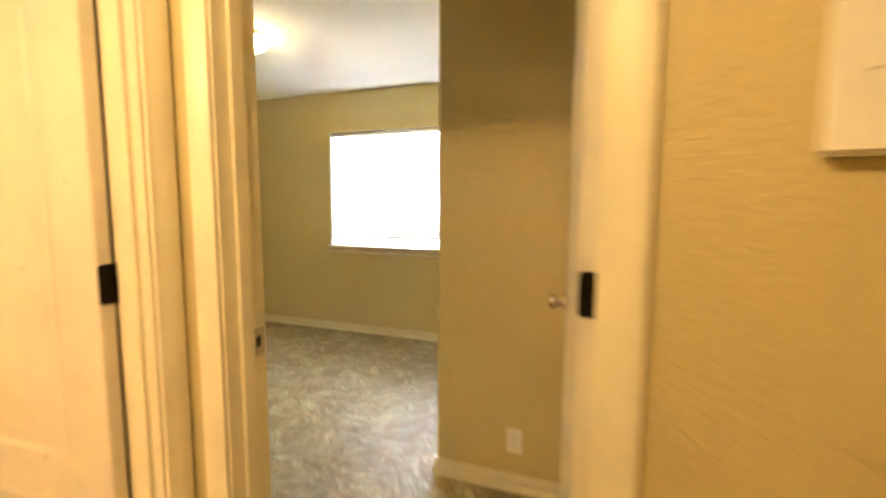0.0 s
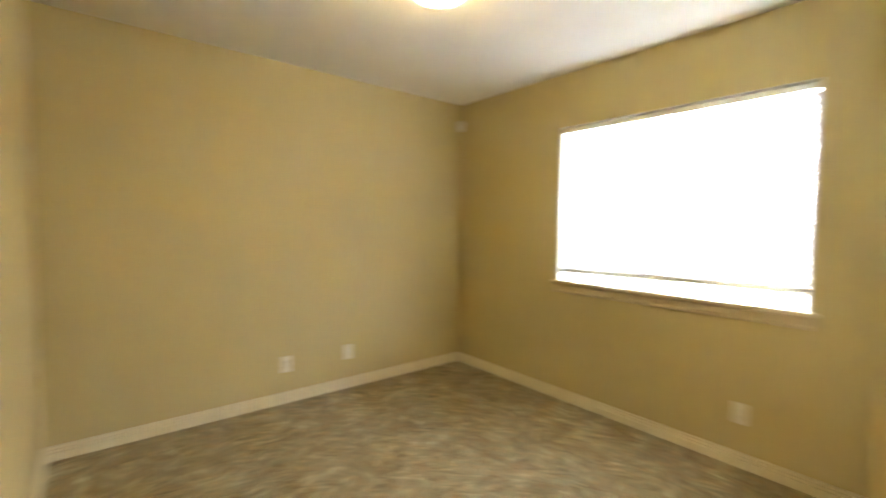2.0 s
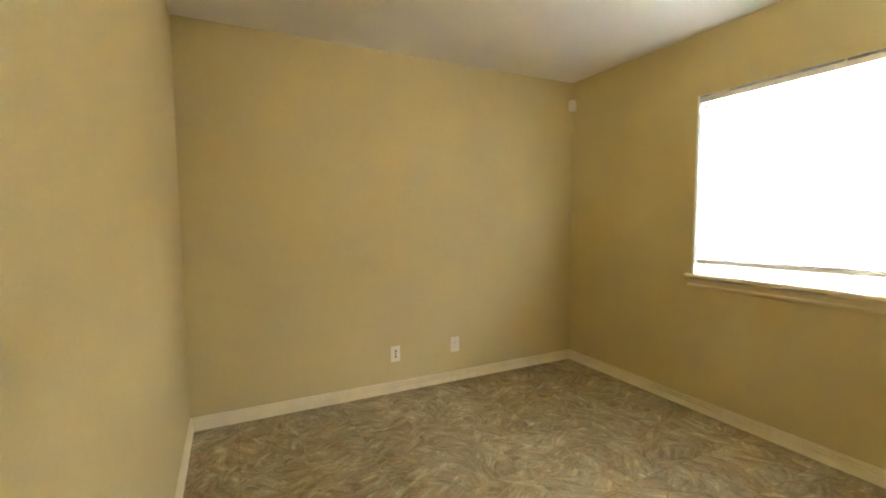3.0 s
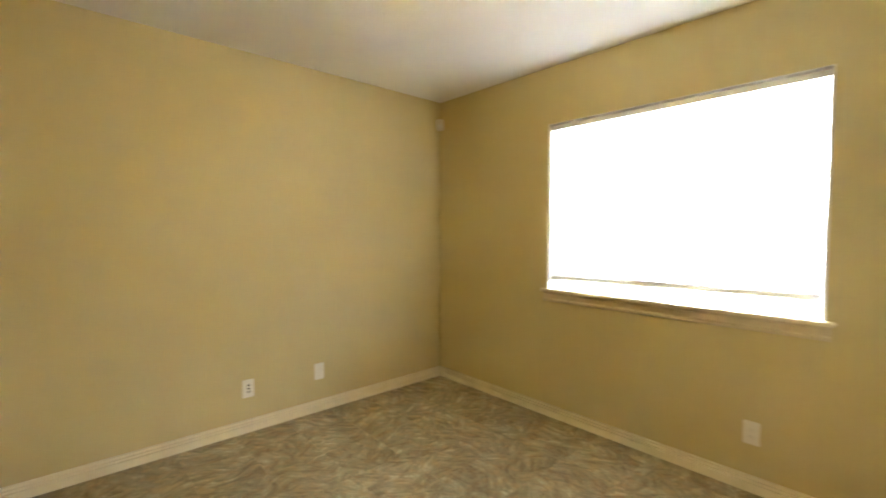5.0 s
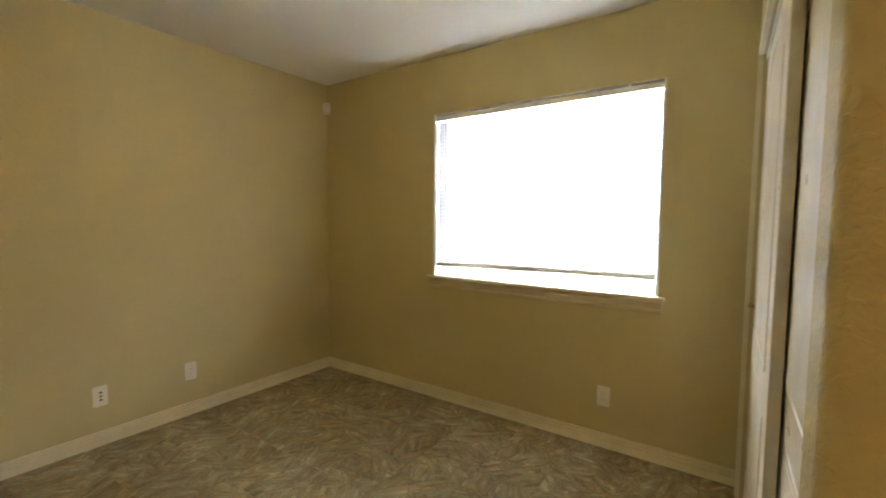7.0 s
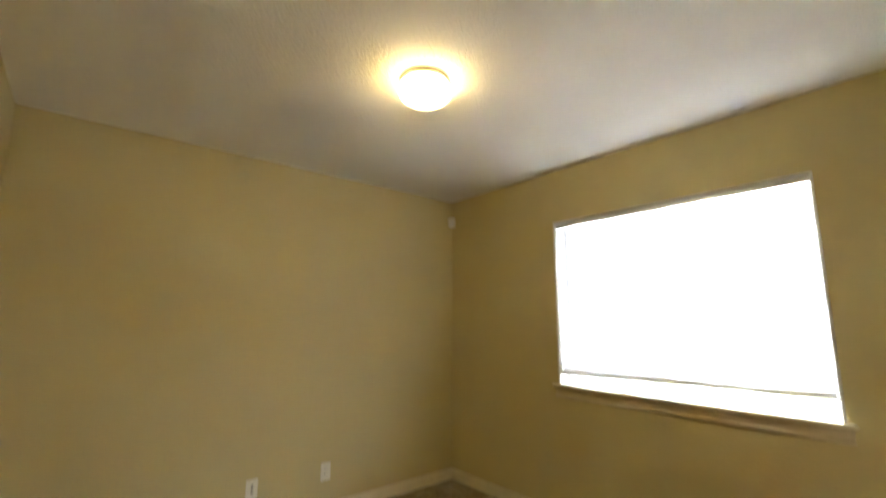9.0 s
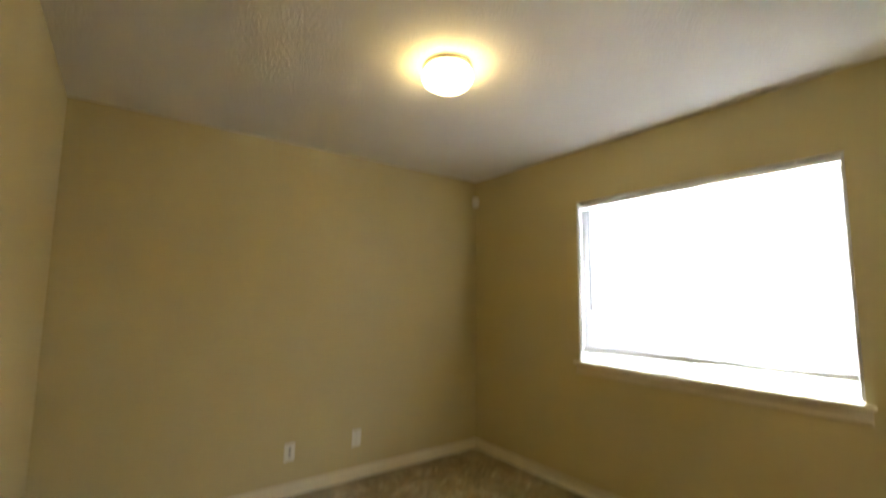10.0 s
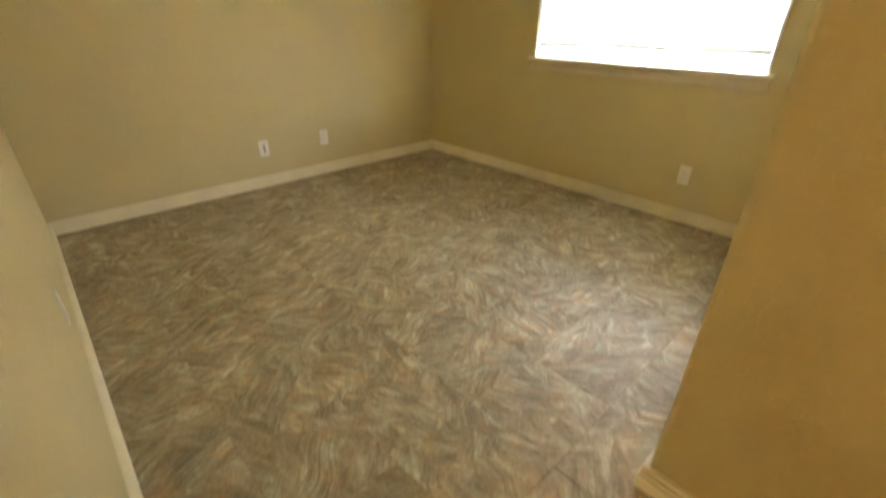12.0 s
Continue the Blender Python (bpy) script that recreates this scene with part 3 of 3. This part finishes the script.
def slat_mesh():
    bm = bmesh.new()
    half, rows = 0.0157, []
    for k in range(7):
        u = -1 + k / 3
        rows.append([bm.verts.new((x, u * half, 0.0022 * (1 - u * u) + dz)) for x in (BX0, BX1) for dz in (0, 0.0012)])
    for a, b in zip(rows, rows[1:]):
        bm.faces.new((a[1], a[3], b[3], b[1]))
        bm.faces.new((a[0], a[2], b[2], b[0]))
        bm.faces.new((a[0], a[1], b[1], b[0]))
        bm.faces.new((a[2], a[3], b[3], b[2]))
    bm.faces.new((rows[0][0], rows[0][1], rows[0][3], rows[0][2]))
    bm.faces.new((rows[-1][0], rows[-1][1], rows[-1][3], rows[-1][2]))
    return bm


TILT = -82
first = part("slat", slat_mesh(), SLAT, blind)
first.matrix_local = pose(0, 0, TOP - 0.060, TILT)
for k in range(1, count):
    s = new("slat", first.data)
    s.parent = blind
    s.matrix_local = pose(0, 0.0006 * math.sin(k * 2.1), TOP - 0.060 - k * PITCH, TILT + 0.6 * math.sin(k * 1.7), 0.05 * math.sin(k * 2.9))
bottom_rail = part("bottom_rail", boxes((BX0, -0.017, -0.013, BX1, 0.017, 0.013), bevel=0.003), FRAME, blind, "white bottom rail hanging slightly askew")
bottom_rail.matrix_local = pose(0, -0.004, RAIL, 0, -0.9, 0)
for cx in (BX0 + 0.16, 0.0, BX1 - 0.16):
    for cy in (-0.021, 0.021):
        part("ladder_cord", lathe([(0.0008, RAIL), (0.0008, TOP - 0.03)], 6, Matrix.Translation((cx, cy, 0))), FRAME, blind)
wand = part("tilt_wand", lathe([(0, 0), (0.0045, 0.0), (0.0040, 0.03), (0.0030, 0.05), (0.0030, 0.70), (0.002, 0.715), (0, 0.715)], 8, Matrix.Translation((BX0 + 0.088, -0.036, TOP - 0.75)) @ pose(0, 0, 0, 0, -0.6, 0)), GREY_WAND, blind, "clear grey tilt wand", smooth=True)
for cx in (BX0 + 0.16, 0.0, BX1 - 0.16):
    part("bracket", boxes((cx - 0.006, -0.029, TOP - 0.004, cx + 0.006, 0.024, TOP + 0.0108)), FRAME, blind, "small white mounting clip")

# ---- ceiling light ----
def ceiling_light(name, x, y, glass, label, r=0.112):
    lamp = thing(name, pose(x, y, CEIL), label, "ceiling light")
    part("rim", lathe([(0, 0), (r * 0.98, 0), (r * 1.0, -0.006), (r * 0.97, -0.012), (r * 1.02, -0.018), (r * 1.0, -0.025), (r * 0.95, -0.029), (r * 0.80, -0.030), (0, -0.030)], 48), BRASS, lamp, "ribbed brushed metal rim", smooth=True)
    part("glass_shade", lathe([(r * 0.93, -0.0305), (r * 1.03, -0.040), (r * 1.07, -0.052), (r * 1.05, -0.068), (r * 0.95, -0.084), (r * 0.74, -0.099), (r * 0.42, -0.109), (r * 0.15, -0.112), (0, -0.1125)], 48), glass, lamp, "lit frosted glass shade", smooth=True)
    return lamp


ceiling_light("ceiling_light", 1.508, -1.468, SHADE, "lit mushroom-shaped frosted glass ceiling light")
ceiling_light("hall_ceiling_light", 3.27, -4.06, HALL_SHADE, "lit frosted glass ceiling light in the hall")


# ---- bulb bar in the neighbouring room ----
def bulb_bar(x, y, z, count, step):
    """A bar of round bulbs on a wall that faces +y."""
    bar = thing("vanity_light", pose(x, y, z), "bar of lit round bulbs on the wall of the neighbouring room", "wall light")
    part("back_plate", boxes((-step * count / 2, 0.0005, -0.055, step * count / 2, 0.028, 0.055), bevel=0.004), NICKEL, bar)
    for k in range(count):
        at = Matrix.Translation((step * (k - (count - 1) / 2), 0.028, 0)) @ pose(0, 0, 0, -90, 0, 0)
        socket = part("socket", lathe([(0.022, 0), (0.022, 0.022), (0.018, 0.026), (0, 0.026)], 20, at), NICKEL, bar, smooth=True)
        part("bulb", lathe([(0, 0.0262), (0.014, 0.027)] + [(0.050 * math.sin(radians(a)), 0.080 - 0.050 * math.cos(radians(a))) for a in range(20, 180, 14)] + [(0, 0.130)], 24, at), BULB, socket, "lit round frosted bulb", smooth=True)
    return bar


bulb_bar(1.876, -5.60, 2.195, 4, 0.245)

# ---- supply vent ----
vent = thing("ceiling_vent", pose(1.545, -2.438, CEIL), "white three-way metal air supply vent in the ceiling", "vent")
part("frame", boxes((-0.145, -0.126, -0.009, -0.117, 0.126, -0.0005), (0.117, -0.126, -0.009, 0.145, 0.126, -0.0005), (-0.117, -0.126, -0.009, 0.117, -0.098, -0.0005), (-0.117, 0.098, -0.009, 0.117, 0.126, -0.0005), bevel=0.003), PLASTIC, vent)
# no duct is cut: its shade is a dark sheet on the ceiling
part("throat_shade", boxes((-0.117, -0.098, -0.0015, 0.117, 0.098, -0.0005)), DARK, vent, "flat dark sheet for the shade in the duct opening")
for x in (0.026, -0.046):
    part("divider", boxes((x - 0.003, -0.098, -0.011, x + 0.003, 0.098, -0.0018)), PLASTIC, vent)
blade = boxes((-0.008, -0.097, -0.0006, 0.008, 0.097, 0.0006))
first_blade = part("slat", blade, PLASTIC, vent)
first_blade.matrix_local = pose(0.040, 0, -0.0085, 0, 38, 0)
for x, tilt in [(0.040 + 0.0165 * k, 38) for k in range(1, 5)] + [(-0.058 - 0.0135 * k, -24) for k in range(5)]:
    s = new("slat", first_blade.data)
    s.parent = vent
    s.matrix_local = pose(x, 0, -0.0085, 0, tilt, 0)
vane = part("vane", boxes((-0.032, -0.0095, -0.0006, 0.032, 0.0095, 0.0006)), PLASTIC, vent)
vane.matrix_local = pose(-0.010, -0.084, -0.0095, 48, 0, 0)
for k in range(1, 8):
    s = new("vane", vane.data)
    s.parent = vent
    s.matrix_local = pose(-0.010, -0.084 + 0.024 * k, -0.0095, 48, 0, 0)
part("damper_lever", boxes((0.030, -0.004, -0.020, 0.060, 0.004, -0.0125), bevel=0.001), PLASTIC, vent, "small damper lever")


# ---- wall plates ----
def wall_plate(m, label, kind, width=0.070, height=0.115):
    """A cover plate: x across, z up, y into the wall; it stands out along -y."""
    plate = thing("wall_plate", m, label, "wall plate", "outlet plates" if kind == "outlet" else "")
    bm = bmesh.new()
    box(bm, -width / 2, -0.0058, -height / 2, width / 2, 0, height / 2, bevel=0.0026, segments=2)
    part("plate", bm, PLASTIC, plate, smooth=True)
    if kind == "jacks":
        for z in (0.021, 0.0, -0.021):
            jack = part("jack", boxes((-0.0105, -0.0078, z - 0.0085, 0.0105, -0.0052, z + 0.0085), bevel=0.001), PLASTIC, plate)
            part("socket", boxes((-0.0070, -0.0081, z - 0.0052, 0.0070, -0.0074, z + 0.0052)), DARK, jack, "dark jack socket")
    else:
        part("insert", boxes((-0.0165, -0.0078, -0.0335, 0.0165, -0.0052, 0.0335), bevel=0.0012), PLASTIC, plate, "rectangular outlet face")
        if kind == "outlet":
            for z in (0.017, -0.017):
                part("slot", boxes((-0.0080, -0.0081, z - 0.0035, -0.0058, -0.0074, z + 0.0045)), DARK, plate)
                part("slot", boxes((0.0058, -0.0081, z - 0.0030, 0.0078, -0.0074, z + 0.0035)), DARK, plate)
                part("ground_slot", lathe([(0, 0), (0.0025, 0), (0, 0.0006)], 10, Matrix.Translation((0, -0.0076, z - 0.010)) @ pose(0, 0, 0, 90, 0, 0)), DARK, plate)
    for z in (0.0485, -0.0485):
        part("screw", lathe([(0, 0), (0.0032, 0), (0.0024, 0.0009), (0, 0.0011)], 10, Matrix.Translation((0, -0.0058, z)) @ pose(0, 0, 0, 90, 0, 0)), PLASTIC, plate, smooth=True)
    return plate


wall_plate(pose(0, -1.638, 0.325, 0, 0, 90), "white wall plate with three dark jack sockets", "jacks")
wall_plate(pose(0, -1.153, 0.330, 0, 0, 90), "white electrical outlet plate above the baseboard", "outlet")
wall_plate(pose(2.315, 0, 0.338, 0, 0, 0), "white electrical outlet plate under the window", "outlet")
wall_plate(pose(3.376, CY, 0.285, 0, 0, 0), "white electrical outlet plate on the wall stub", "outlet")
wall_plate(pose(1.56, SOUTH, 0.37, 0, 0, 180), "white electrical outlet plate beside the entrance", "outlet")

# motion sensor in the corner
sensor = thing("motion_sensor", pose(0.0, 0.0, 2.238, 0, 0, 45), "small white motion sensor high in the corner", "motion sensor")
bm = bmesh.new()
box(bm, -0.031, -0.073, -0.046, 0.031, -0.032, 0.046, bevel=0.010, segments=3)
part("body", bm, PLASTIC, sensor, smooth=True)
part("bracket", prism([(-0.030, -0.0305), (0.0, -0.001), (0.030, -0.0305), (0.030, -0.034), (-0.030, -0.034)], -0.026, 0.034), PLASTIC, sensor)
part("lens", lathe([(0, 0), (0.020, 0), (0.017, 0.005), (0.010, 0.009), (0, 0.010)], 20, Matrix.Translation((0, -0.072, -0.014)) @ pose(0, 0, 0, 90, 0, 0)), FRAME, sensor, "domed sensor lens", smooth=True)

# keypad on the hall wall
keypad = thing("wall_keypad", pose(4.045, HALL_FACE, 1.53, 0, 0, 0), "white plastic wall control box in the hall", "wall control")
bm = bmesh.new()
box(bm, -0.075, -0.026, -0.120, 0.075, 0, 0.120, bevel=0.007, segments=3)
part("housing", bm, PLASTIC, keypad, smooth=True)
part("flap", boxes((-0.035, -0.0285, -0.015, 0.060, -0.0262, 0.085), bevel=0.001), PLASTIC, keypad, "hinged front flap")

# ---- floor tiles ----
SIZE, GAP = 0.318, 0.0016


def tile_mesh(x0, y0, x1, y1, bm=None):
    bm = bm or bmesh.new()
    c, d = 0.0019, 0.0009
    base = [bm.verts.new((x, y, -0.004)) for x, y in ((x0, y0), (x1, y0), (x1, y1), (x0, y1))]
    edge = [bm.verts.new((x, y, -d)) for x, y in ((x0, y0), (x1, y0), (x1, y1), (x0, y1))]
    top = [bm.verts.new((x, y, 0)) for x, y in ((x0 + c, y0 + c), (x1 - c, y0 + c), (x1 - c, y1 - c), (x0 + c, y1 - c))]
    for a, b in ((base, edge), (edge, top)):
        for i in range(4):
            bm.faces.new((a[i], a[(i + 1) % 4], b[(i + 1) % 4], b[i]))
    bm.faces.new(top)
    return bm


h = SIZE / 2 - GAP / 2
tile_data = None
far_tiles = bmesh.new()
ix0, ix1 = int(-0.2 / SIZE), int(HALL_E / SIZE) + 1
X_OFF, Y_OFF = 0.10, -2.36 + SIZE / 2
for i in range(-1, ix1 + 1):
    for j in range(-13, 9):
        x, y = X_OFF + i * SIZE, Y_OFF + j * SIZE
        x0, x1, y0, y1 = max(x - h, -0.10), min(x + h, HALL_E + 0.09), max(y - h, HALL_S - 0.09), min(y + h, 0.12)
        if x1 - x0 < 0.02 or y1 - y0 < 0.02:
            continue
        if y < -4.3 or x > 4.1 or (y < HALL_FACE and x < 2.5):
            tile_mesh(x0, y0, x1, y1, far_tiles)
            continue
        if x1 - x0 < 2 * h - 0.001 or y1 - y0 < 2 * h - 0.001:
            ob = link("tile", tile_mesh(x0 - x, y0 - y, x1 - x, y1 - y), TILE, FLOOR)
        elif tile_data is None:
            ob = link("tile", tile_mesh(-h, -h, h, h), TILE, FLOOR)
            tile_data = ob.data
        else:
            ob = new("tile", tile_data)
            ob.parent = FLOOR
        ob.location = (x, y, FLOOR_Z)
tagged(part("far_tiles", far_tiles, TILE, FLOOR), kind="stuff").location.z = FLOOR_Z
